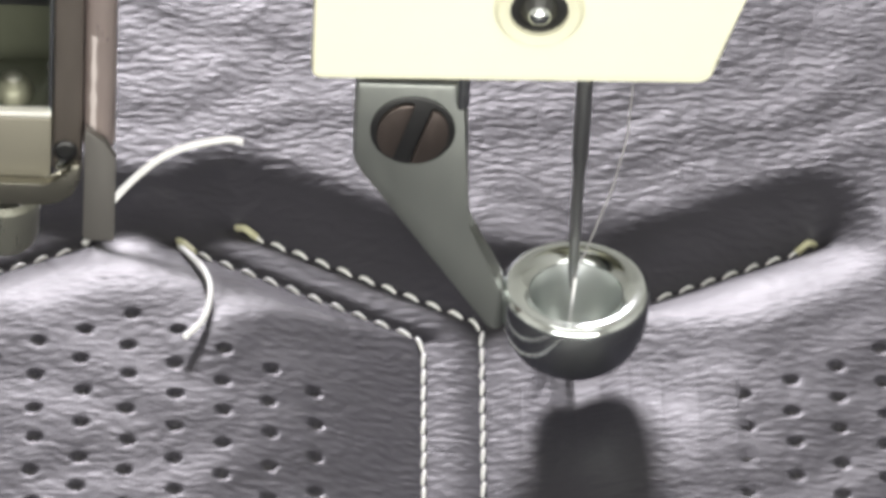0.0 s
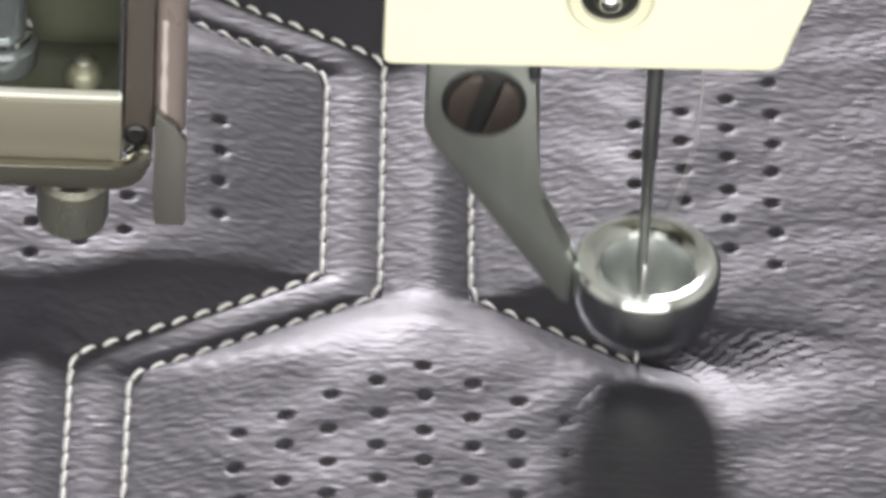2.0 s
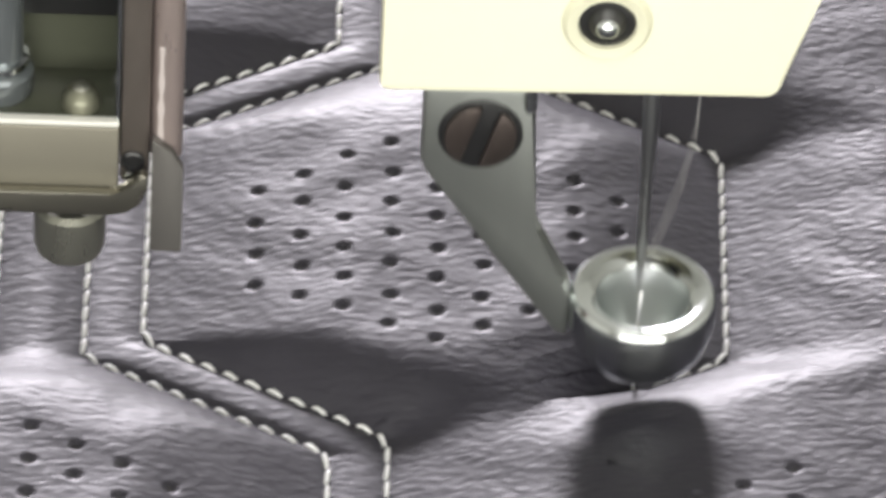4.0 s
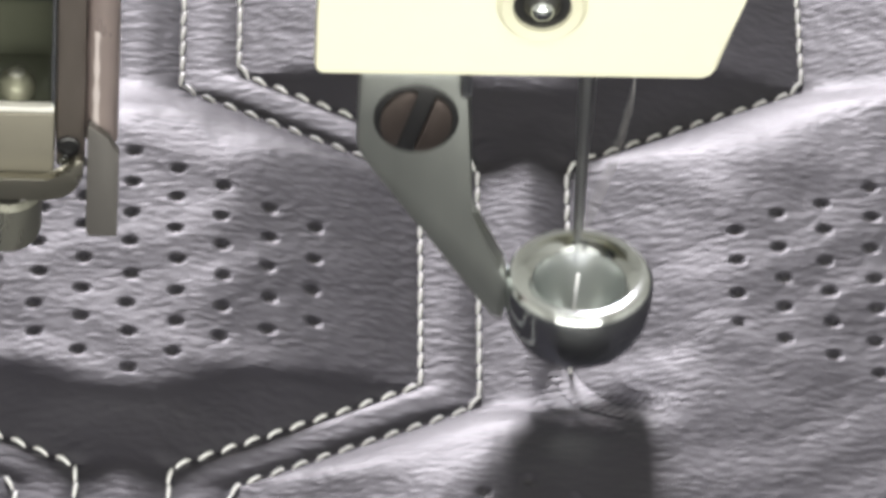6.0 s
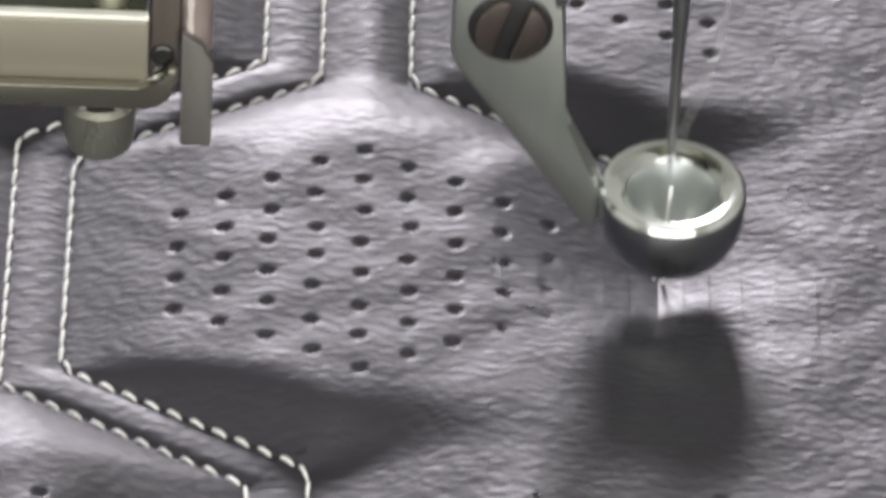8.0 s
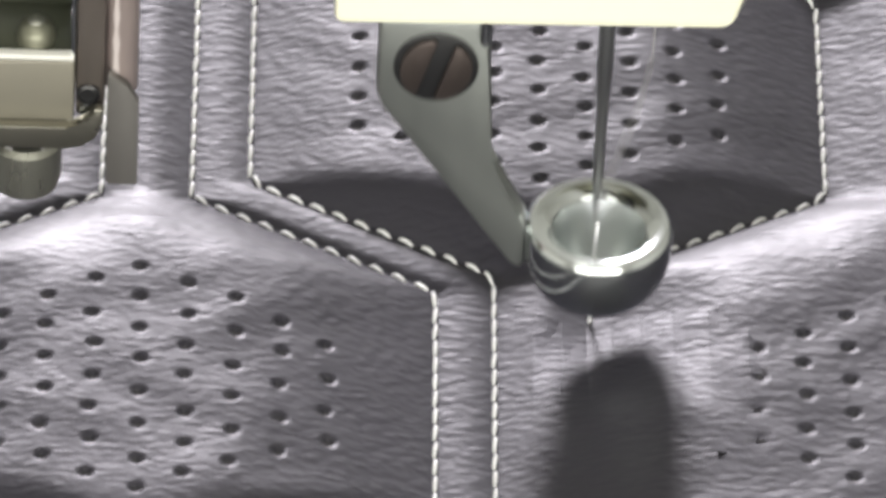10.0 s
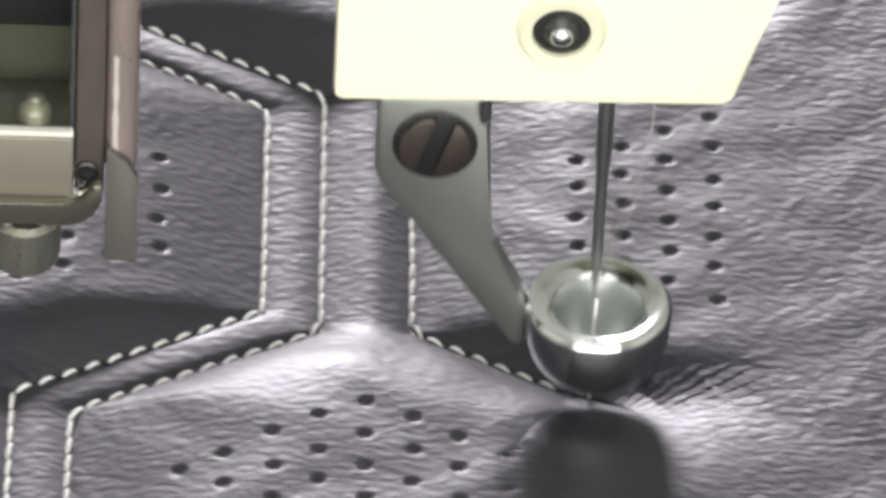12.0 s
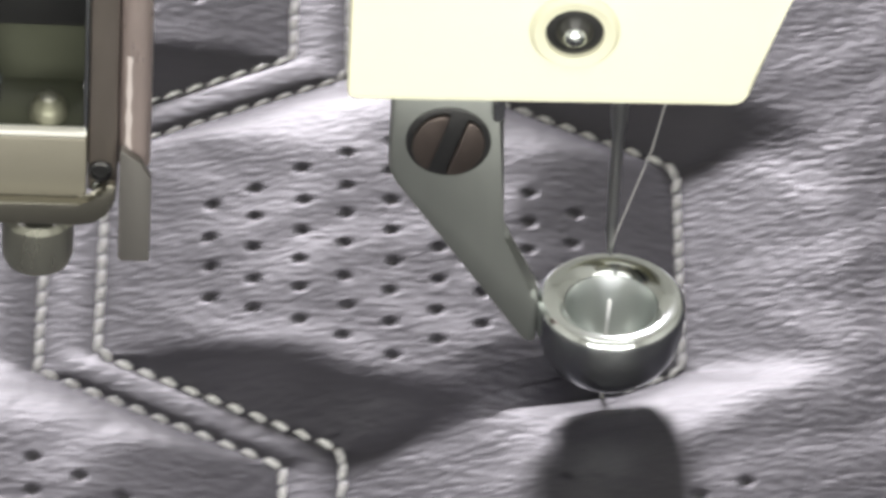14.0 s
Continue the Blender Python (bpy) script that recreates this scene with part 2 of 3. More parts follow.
def seam_x(pts, py):
    xs, ys = [p[0] for p in pts][::-1], [p[1] for p in pts][::-1]
    return np.interp(py, ys, xs)


def holes():
    """Centres of the punched holes: a staggered hexagon of them in each wide cell."""
    out = []
    for col in (-1, 0, 1):
        for k in range(-1, ROWS):
            cx = col * -MIRROR
            cy = -PERIOD * k + WIDE / 2 if col == 0 else -PERIOD * k - DROP - TALL / 2
            if (col == 0 and k < 1) or (col != 0 and k < 0):
                continue
            for i in range(-4, 0 if col == 1 else 5):
                for j in range(-6, 5):
                    y = (j + (0.5 if i % 2 else 0.0)) * 86
                    if -385 + abs(i) * 46 <= y <= 318 - abs(i) * 46:
                        out.append((cx + i * 82 + random.uniform(-4, 4), cy + y + random.uniform(-6, 6)))
    return out


HOLES = holes()
PUFF = 74.0        # full height of the padding over the seams, in units
REACH = 132.0      # how far the slope beside a seam reaches


def relief(px, py, newest=True):
    """Height of the padded surface over the seams, with or without the newest seam, and the distance to the nearest seam."""
    seams = [SEAM_FAR_IN, SEAM_FAR_OUT, SEAM_OUT, SEAM_IN] + ([SEAM_NEW] if newest else [])
    dist = [distance(px, py, s) for s in seams]
    eased = [distance(px, py, s, 0.45 if s is SEAM_NEW else 0.36) for s in seams]
    xs = [seam_x(s, py) for s in seams]
    far = np.full(px.shape, 1200.0)
    bounds, soft = [far] + dist + [far], [far] + eased + [far]
    h, near_all = np.zeros(px.shape), np.zeros(px.shape)
    done = np.zeros(px.shape, bool)
    open_top = np.clip(py / 160, 0, 1)
    for i in range(len(seams) + 1):
        inside = ~done & ((px < xs[i]) if i < len(seams) else True)
        done |= inside
        a, b = bounds[i], bounds[i + 1]
        gap = a + b
        full = np.clip((gap - 85) / 230, 0, 1)
        full = 0.16 + 0.84 * full * full * (3 - 2 * full)
        full = full + (1 - full) * open_top
        near = np.minimum(a, b)
        reach = np.minimum(REACH, gap / 2 + 1200 * open_top)
        u = np.clip(np.minimum(soft[i], soft[i + 1]) / np.minimum(reach, np.where(gap < 200, gap / 3, REACH)), 0, 1)
        value = PUFF * full * (0.45 * np.sin(0.5 * math.pi * u) + 0.55 * u)
        h = np.where(inside, value, h)
        near_all = np.where(inside, near, near_all)
    return h, near_all


def padded(px, py, newest):
    """The relief with soft ridges and the gentle unevenness of the padding."""
    z, near = relief(px, py, newest)
    keep = np.exp(-(near / 26) ** 2)
    z = keep * z + (1 - keep) * softened(z, 7)
    return z + 2.2 * np.sin(px / 61 + 1.3 * np.sin(py / 83)) * np.sin(py / 47 + 0.8 * np.sin(px / 57)) * np.clip(z / 60, 0, 1)


def softened(z, passes):
    for _ in range(passes):
        z = np.pad(z, 2, mode="edge")
        z = (z[:-4] + z[1:-3] + z[2:-2] + z[3:-1] + z[4:]) / 5
        z = (z[:, :-4] + z[:, 1:-3] + z[:, 2:-2] + z[:, 3:-1] + z[:, 4:]) / 5
    return z


def axis_steps(lo, fine_lo, fine_hi, hi, step, coarse):
    left = np.linspace(lo, fine_lo, max(2, int((fine_lo - lo) / coarse)), endpoint=False)
    mid = np.linspace(fine_lo, fine_hi, int((fine_hi - fine_lo) / step), endpoint=False)
    right = np.linspace(fine_hi, hi, max(2, int((hi - fine_hi) / coarse)))
    return np.concatenate((left, mid, right))


GRID = {}


def height(x, y):
    """Height of the sewn surface at a place of the pattern."""
    xs, ys, z = GRID["xs"], GRID["ys"], GRID["z"]
    i = int(np.clip(np.searchsorted(xs, x) - 1, 0, len(xs) - 2))
    j = int(np.clip(np.searchsorted(ys, y) - 1, 0, len(ys) - 2))
    f, g = (x - xs[i]) / (xs[i + 1] - xs[i]), (y - ys[j]) / (ys[j + 1] - ys[j])
    return float((z[j, i] * (1 - f) + z[j, i + 1] * f) * (1 - g) + (z[j + 1, i] * (1 - f) + z[j + 1, i + 1] * f) * g)


def quilted_panel():
    xs = axis_steps(-4200, -1230, 900, 4200, 5.6, 120)
    ys = axis_steps(-8200, -6300, 820, 3600, 5.6, 120)
    px, py = np.meshgrid(xs, ys)
    z, uncut = padded(px, py, True), padded(px, py, False)
    inside = np.zeros(px.shape, bool)
    dx = xs[1] - xs[0]
    for hx, hy in HOLES:
        i0, i1 = np.searchsorted(xs, (hx - 22, hx + 22))
        j0, j1 = np.searchsorted(ys, (hy - 22, hy + 22))
        if i1 <= i0 or j1 <= j0:
            continue
        d = np.hypot(px[j0:j1, i0:i1] - hx, py[j0:j1, i0:i1] - hy)
        dent = 6.5 * np.clip((14.5 - d) / 7, 0, 1)
        z[j0:j1, i0:i1] -= dent
        uncut[j0:j1, i0:i1] -= dent
        inside[j0:j1, i0:i1] |= d < 8.4
    GRID.update(xs=xs, ys=ys, z=z.copy(), uncut=uncut, holes=inside)
    ny, nx = px.shape
    verts = np.stack((px, py, z), -1).reshape(-1, 3) * UNIT
    idx = np.arange(nx * ny).reshape(ny, nx)
    quads = np.stack((idx[:-1, :-1], idx[:-1, 1:], idx[1:, 1:], idx[1:, :-1]), -1).reshape(-1, 4)
    dark = (inside[:-1, :-1] & inside[1:, 1:]).reshape(-1)
    me = bpy.data.meshes.new("leather_cover")
    me.vertices.add(len(verts))
    me.vertices.foreach_set("co", verts.ravel())
    me.loops.add(len(quads) * 4)
    me.loops.foreach_set("vertex_index", quads.ravel().astype(np.int32))
    me.polygons.add(len(quads))
    me.polygons.foreach_set("loop_start", np.arange(0, len(quads) * 4, 4, dtype=np.int32))
    me.polygons.foreach_set("material_index", dark.astype(np.int32))
    me.update(calc_edges=True)
    me.validate()
    me.materials.append(LEATHER)
    me.materials.append(FOAM)
    me.shade_smooth()
    panel = thing("quilted_panel", "grey perforated leather panel quilted in white hexagon seams", "leather panel")
    cover = new("leather_cover", me)
    cover.parent = panel
    part("foam_backing", box(-4200 / 22, 4200 / 22, -8200 / 22, 3600 / 22, -9, -2.2, 1), FOAM, panel, "dark foam backing")
    return panel


STITCH = 45.4


def stitch_mesh(length):
    """One stitch lying along x, both ends drawn into the leather."""
    n = 7
    pts = [((i / (n - 1) - 0.5) * length * 0.98, 0, 0.40 * math.sin(math.pi * i / (n - 1)) ** 0.6 - 0.14) for i in range(n)]
    return tube(pts, 0.175, 6, [0.4, 0.85, 1.0, 1.06, 1.0, 0.85, 0.4])


def lump_mesh(length):
    """One stitch of an oblique run: short, thick and turned out of the seam's line."""
    n = 6
    pts = [((i / (n - 1) - 0.5) * length * 0.80, 0, 0.34 * math.sin(math.pi * i / (n - 1)) ** 0.6 - 0.12) for i in range(n)]
    return tube(pts, 0.17, 6, [0.5, 0.9, 1.05, 1.0, 0.85, 0.45])


def stitch_pose(pts, marks, s0, s1, jitter=0.0):
    a, b = point_at(pts, marks, s0), point_at(pts, marks, s1)
    angle = math.degrees(math.atan2(b[1] - a[1], b[0] - a[0])) + jitter
    if abs(b[0] - a[0]) > 20:
        angle += LEAN if b[0] < a[0] else -LEAN
    else:
        angle -= 5
    return Matrix.Translation(((a[0] + b[0]) / 2 * UNIT, (a[1] + b[1]) / 2 * UNIT, height((a[0] + b[0]) / 2, (a[1] + b[1]) / 2) * UNIT + 0.00003)) @ pose(0, 0, 0, 0, 0, angle)


LEAN = 12


panel = quilted_panel()
first = part("stitch", stitch_mesh(STITCH / 22), THREAD, panel)
STITCH_DATA = first.data
bpy.data.objects.remove(first)
first = part("stitch", lump_mesh(STITCH / 22), THREAD, panel)
LUMP_DATA = first.data
bpy.data.objects.remove(first)


def is_oblique(pts, marks, s):
    return abs(point_at(pts, marks, s + STITCH)[0] - point_at(pts, marks, s)[0]) > 20


MARKS_NEW = along(SEAM_NEW)
NEW_STITCHES = []


def seam_parts(pts, lo, hi, keep=None):
    marks = along(pts)
    s = lo
    while s < hi:
        ob = new("stitch", LUMP_DATA if is_oblique(pts, marks, s) else STITCH_DATA)
        ob.parent = panel
        ob.matrix_basis = stitch_pose(pts, marks, s, s + STITCH, random.uniform(-3, 3))
        if keep is not None:
            keep.append((s + STITCH, ob))
        s += STITCH


def seam_joined(jobs):
    """Farther seams: the same stitches in one mesh."""
    sources = []
    for data in (STITCH_DATA, LUMP_DATA):
        sources.append((np.array([v.co[:] for v in data.vertices]), [list(f.vertices) for f in data.polygons]))
    verts, polys = [], []
    for pts, lo, hi in jobs:
        marks = along(pts)
        s = lo
        while s < hi:
            m = np.array(stitch_pose(pts, marks, s, s + STITCH, random.uniform(-3, 3)))
            base, faces = sources[1 if is_oblique(pts, marks, s) else 0]
            off = sum(len(v) for v in verts[-1:]) + (start_at if verts else 0)
            start_at = off
            verts.append(base @ m[:3, :3].T + m[:3, 3])
            polys += [[i + off for i in f] for f in faces]
            s += STITCH
    me = bpy.data.meshes.new("seam_stitching")
    me.from_pydata(np.concatenate(verts).tolist(), [], polys)
    me.materials.append(THREAD)
    me.shade_smooth()
    ob = new("seam_stitching", me)
    ob.parent = panel
    tagged(ob, "rows of white stitches on the farther seams", kind="stuff")


seam_parts(SEAM_NEW, 16, 6990, NEW_STITCHES)
seam_parts(SEAM_IN, 16, 6600)
seam_joined([(SEAM_IN, 16 + STITCH * 146, 9000), (SEAM_OUT, 30, 9000), (SEAM_FAR_OUT, 30, 9000), (SEAM_FAR_IN, 16, 9000)])


def thread_tails():
    """Loose ends where the seams begin."""
    def tail(points, r=0.25):
        out = []
        pts = [Vector(p) for p in points]
        for i in range(len(pts) - 1):
            p0, p1, p2, p3 = pts[max(i - 1, 0)], pts[i], pts[i + 1], pts[min(i + 2, len(pts) - 1)]
            for k in range(8):
                f = k / 8
                out.append(0.5 * (2 * p1 + (p2 - p0) * f + (2 * p0 - 5 * p1 + 4 * p2 - p3) * f * f + (3 * p1 - p0 - 3 * p2 + p3) * f ** 3))
        return tube(out + [pts[-1]], r, 8)
    u = 1 / 22
    x, y = SEAM_OUT[0][0] * u, SEAM_OUT[0][1] * u
    part("thread_tail", tail([(x, y, 0.3), (x + 1.8, y - 5.6, 2.9), (x + 2.6, y - 9.3, 3.7), (x + 2.2, y - 13.4, 4.0), (x + 0.7, y - 16.4, 4.4)]), THREAD, panel)
    part("knot", tail([(x - 0.3, y + 0.9, 0.1), (x + 0.2, y + 0.1, 0.6), (x + 1.2, y - 1.3, 0.7)], 0.32), KNOT, panel, "yellowish thread knot")
    x, y = SEAM_FAR_OUT[0][0] * u, SEAM_FAR_OUT[0][1] * u
    part("thread_tail", tail([(x - 0.4, y, 0.1), (x + 2.0, y + 2.0, 3.5), (x + 6.0, y + 5.2, 5.6), (x + 10.5, y + 6.4, 6.4), (x + 12.3, y + 6.2, 6.4)], 0.3), THREAD, panel)
    x, y = SEAM_FAR_IN[0][0] * u, SEAM_FAR_IN[0][1] * u
    part("thread_tail", tail([(x, y, 0.2), (x + 0.4, y + 0.4, 1.8), (x + 0.8, y + 0.9, 3.4), (x + 0.9, y + 1.4, 4.6)], 0.2), THREAD, panel)
    part("knot", tail([(x - 1.2, y - 0.8, 0.3), (x - 0.6, y - 0.2, 0.8), (x + 0.1, y + 0.2, 0.4)], 0.26), THREAD, panel, "small white thread knot")
    x, y = SEAM_IN[0][0] * u, SEAM_IN[0][1] * u
    part("knot", tail([(x - 0.1, y + 0.4, 0.2), (x + 0.6, y - 0.3, 0.7), (x + 1.6, y - 0.9, 0.3)], 0.3), KNOT, panel, "yellowish thread knot")
    x, y = SEAM_NEW[0][0] * u, SEAM_NEW[0][1] * u
    part("knot", tail([(x + 0.2, y + 0.4, 0.2), (x - 0.5, y - 0.2, 0.8), (x - 1.4, y - 0.8, 0.3)], 0.3), KNOT, panel, "yellowish thread knot")


thread_tails()


# ---- the leather over the unsewn run of the newest seam: narrow pieces that the foot and the needle press down one after another ----
FOLDS = []
FOLD = 18.0         # length of one piece along the seam
BANDS = (-360.0, -280.0, -210.0, -150.0, -95.0, -45.0, 0.0, 45.0, 95.0, 150.0, 210.0, 280.0, 360.0)    # edges of the flaps across the seam
AHEAD, BEHIND = 330.0, 50.0


def running_mean(values, reach):
    """Mean over neighbours along the first axis."""
    wide = np.pad(values, [(reach, reach)] + [(0, 0)] * (values.ndim - 1), mode="edge")
    return sum(wide[k:k + len(values)] for k in range(2 * reach + 1)) / (2 * reach + 1)


def fold_pieces():
    """Small flaps to each short run of the seam, side by side across it, which hinge down to the stitched level."""
    xs, ys, z, up, dark = GRID["xs"], GRID["ys"], GRID["z"], GRID["uncut"], GRID["holes"]
    i0, i1 = np.searchsorted(xs, (-420, 880))
    j0, j1 = np.searchsorted(ys, (-6280, -150))
    xs, ys, z, dark, up = xs[i0:i1], ys[j0:j1], z[j0:j1, i0:i1], dark[j0:j1, i0:i1], up[j0:j1, i0:i1]
    px, py = np.meshgrid(xs, ys)
    # the seam with its corners rounded widely, so that the pieces turn with it little by little
    marks = np.arange(400.0, 8200.0, 6.0)
    line = running_mean(np.array([point_at(SEAM_NEW, MARKS_NEW, s) for s in marks]), 26)
    best, where = np.full(px.shape, 1e9), np.zeros(px.shape)
    for (ax, ay), s in zip(line, marks):
        k0, k1 = np.searchsorted(ys, (ay - 520, ay + 520))
        d = (px[k0:k1] - ax) ** 2 + (py[k0:k1] - ay) ** 2
        closer = d < best[k0:k1]
        best[k0:k1] = np.where(closer, d, best[k0:k1])
        where[k0:k1] = np.where(closer, s, where[k0:k1])
    gy, gx = np.gradient(softened(up, 2), ys, xs)
    gap = up - z
    number = np.where(gap > 0.3, (where // FOLD).astype(int), -1)[:-1, :-1]
    runs = range(int(600 // FOLD), int(7950 // FOLD))
    found, depths = [], []
    for n in runs:
        rows, cols = np.nonzero(number == n)
        k = int(np.searchsorted(marks, (n + 0.5) * FOLD))
        a, b = line[k - 1], line[k + 1]
        mid, d = (a + b) / 2, (b - a) / np.hypot(*(b - a))
        side = (ys[rows] - mid[1]) * d[0] - (xs[cols] - mid[0]) * d[1]
        depth = gap[rows, cols]
        found.append((rows, cols, side, mid, d))
        knots = []
        for l in BANDS:
            close = np.abs(side - l) < 16
            if not close.any():
                # inside a bend the run ends before this edge: go on with the depth at its end
                close = side * l > 0.8 * np.abs(l) * np.max(np.where(side * l > 0, np.abs(side), 0), initial=1)
            knots.append(float(depth[close].mean()) if close.any() else 0.0)
        depths.append(knots)
    depths = running_mean(np.array(depths), 3)
    for i, (n, (rows, cols, side, mid, d), depth) in enumerate(zip(runs, found, depths)):
        before, after = found[max(i - 2, 0)], found[min(i + 2, len(found) - 1)]
        band_of = np.digitize(side, BANDS[1:-1])
        for band in range(len(BANDS) - 1):
            inside = band_of == band
            if inside.sum() < 3:
                continue
            ids, verts, normals, polys, punched = {}, [], [], [], []
            for r, c in zip(rows[inside].tolist(), cols[inside].tolist()):
                face = []
                for a, b in ((r, c), (r, c + 1), (r + 1, c + 1), (r + 1, c)):
                    if (a, b) not in ids:
                        ids[a, b] = len(verts)
                        verts.append((xs[b] * UNIT, ys[a] * UNIT, (up[a, b] + 0.15) * UNIT))
                        normals.append(Vector((-gx[a, b], -gy[a, b], 1)).normalized())
                    face.append(ids[a, b])
                polys.append(face)
                punched.append(bool(dark[r, c] and dark[r + 1, c + 1]))
            me = bpy.data.meshes.new("leather_fold")
            me.from_pydata(verts, [], polys)
            me.materials.append(LEATHER)
            me.materials.append(FOAM)
            me.polygons.foreach_set("material_index", np.array(punched, np.int32))
            me.shade_smooth()
            me.normals_split_custom_set_from_vertices(normals)
            ob = new("leather_fold", me)
            ob.parent = panel
            l = (BANDS[band] + BANDS[band + 1]) / 2
            pivot = Vector((mid[0] - d[1] * l, mid[1] + d[0] * l, float(up[rows[inside], cols[inside]].mean()))) * UNIT
            # a run on the outside of a bend is longer than on the seam, and shorter on the inside
            step = (after[3] - before[3]) + l * np.array((before[4][1] - after[4][1], after[4][0] - before[4][0]))
            longer = min(3.0, max(0.8, float(step @ d) / (4 * FOLD)))
            slope = (depth[band + 1] - depth[band]) / (BANDS[band + 1] - BANDS[band])
            FOLDS.append(((n + 0.5) * FOLD, pivot, Vector((d[0], d[1], 0)), float(depth[band] + depth[band + 1]) / 2, float(slope), longer, ob))


fold_pieces()


def pressed(ahead, pivot, d, g0, slope, longer):
    """Pose of a flap of unsewn leather by how far it lies ahead of the needle: a dip before the foot, and sewn down behind it."""
    quick = 1 + 0.3 * min(1.0, max(0.0, longer - 1))
    f = min(1.0, max(0.0, quick * (AHEAD - ahead) / (AHEAD + BEHIND)))
    w = f * f * (3 - 2 * f)
    drop = g0 * w + 450 * max(0.0, f - 0.9)
    fall = g0 * 6 * f * (1 - f)
    rise = math.atan(fall * quick / (AHEAD + BEHIND) / longer)
    turn = Matrix.Rotation(rise, 4, Vector((d.y, -d.x, 0))) @ Matrix.Rotation(-math.atan(slope * w), 4, d)
    return Matrix.Translation((0, 0, -drop * UNIT)) @ Matrix.Translation(pivot) @ turn @ Matrix.Translation(-pivot)


# ---- the sewing head ----
def sewing_head():
    head = thing("sewing_head", "cream painted sewing head cover with a recessed screw", "machine head")
    outline = [(-21.0, 34.6), (-21.5, 35.0), (-21.5, 95), (25, 95), (12.6, 46.6), (9.6, 36.2), (9.2, 35.5), (8.5, 35.2)]
    part("front_cover", plate(outline, -6.0, -3.6, 0.5), CREAM, head)
    part("side_cover", box(-21.4, -19.4, -3.59, 18, 35.6, 95, 0.4), CREAM, head)
    part("side_cover", box(10.4, 12.2, -3.59, 18, 46, 95, 0.4), CREAM, head)
    part("back_cover", box(-19.3, 10.3, 16, 18, 36, 95, 0.4), CREAM, head)
    part("recess_ring", lathe([(2.2, 0.05), (2.3, 0.5), (3.1, 0.65), (3.5, 0.1)], 48, axis="y", at=(-4.2, -6.0, 42.2)), RIM, head, "raised greenish ring round the screw")
    screw = part("screw", lathe([(0.0, 1.0), (0.9, 0.95), (1.3, 0.5), (1.5, 0.15), (2.2, 0.1), (2.25, 0.02)], 40, axis="y", at=(-4.2, -6.02, 42.2)), DARKSTEEL, head, "dark steel screw with a bright dome")
    part("screw_dome", lathe([(0.0, 0.75), (0.5, 0.68), (0.85, 0.4), (0.95, 0.0)], 32, axis="y", at=(-4.2, -6.7, 42.2)), POLISH, screw)
    return head


def presser_foot():
    foot = thing("presser_foot", "shiny steel cup presser foot on a flat slotted arm", "presser foot")
    # one plate: shank, bend and oblique arm
    outline = [(-17.9, 27.6), (-17.9, 20.0), (-17.3, 18.6), (-6.6, 3.0), (-5.5, 2.6), (-5.4, 7.0), (-5.7, 8.2), (-8.4, 12.0), (-9.0, 13.4), (-9.0, 27.6)]
    part("arm", plate(outline, -0.6, 1.6, 0.5), SATIN, foot)
    part("presser_bar", box(-17.4, -10.6, 0.2, 5.5, 27.62, 70, 0.4), BLACK, foot, "black presser bar above the arm")
    part("guide_pin", lathe([(0.01, 25.8), (0.42, 25.9), (0.5, 26.2), (0.5, 70)], 20, cx=-9.5, cy=-1.12), POLISH, foot, "thin bright steel pin")
    cup = [(1.6, 0.0), (2.7, 0.05), (3.7, 0.5), (4.7, 1.5), (5.35, 2.8), (5.7, 4.3), (5.78, 6.5), (5.68, 7.0), (5.35, 7.3), (4.9, 7.32), (4.2, 7.0), (3.68, 6.55), (3.62, 6.2), (3.8, 5.0), (2.2, 0.8), (1.6, 0.0)]
    part("cup", lathe([(r * 1.03, h) for r, h in cup], 72, cx=0.35), POLISH, foot, "polished round steel cup")
    part("funnel", lathe([(3.72, 6.5), (3.6, 6.15), (3.35, 5.0), (2.8, 3.2), (2.0, 1.9), (1.45, 1.2), (1.4, 0.1), (1.55, 0.05), (2.15, 0.85), (3.7, 4.9), (3.71, 6.2), (3.72, 6.5)], 64, cx=0.35), FROST, foot, "matt pale green funnel inside the cup")
    # black disc on the arm, its colour standing for shade round the screw and in its slot
    part("bolt_seat", lathe([(3.35, 0.02), (3.35, 0.12), (3.2, 0.2), (0.01, 0.2)], 48, axis="y", at=(-13.3, -0.6, 23.1)), BLACK, foot, "black disc as the shade in the screw's hollow and slot")
    tilt = Matrix.Translation(Vector((-13.3, -0.6, 23.1)) * MM) @ Matrix.Rotation(radians(17), 4, "Y")
    for side in (-1, 1):
        # half of a slotted screw head: a rounded segment beside the slot
        rim = [(side * 0.72, -2.7)] + [(side * (0.72 + 2.1 * math.cos(a)), 2.75 * math.sin(a)) for a in [math.pi * (k / 14 - 0.5) for k in range(1, 14)]] + [(side * 0.72, 2.7)]
        bm = plate(rim, -0.75, -0.21, 0.16)
        bm.transform(tilt)
        part("screw_half", bm, SCREW, foot, "brownish slotted screw head")
    return foot


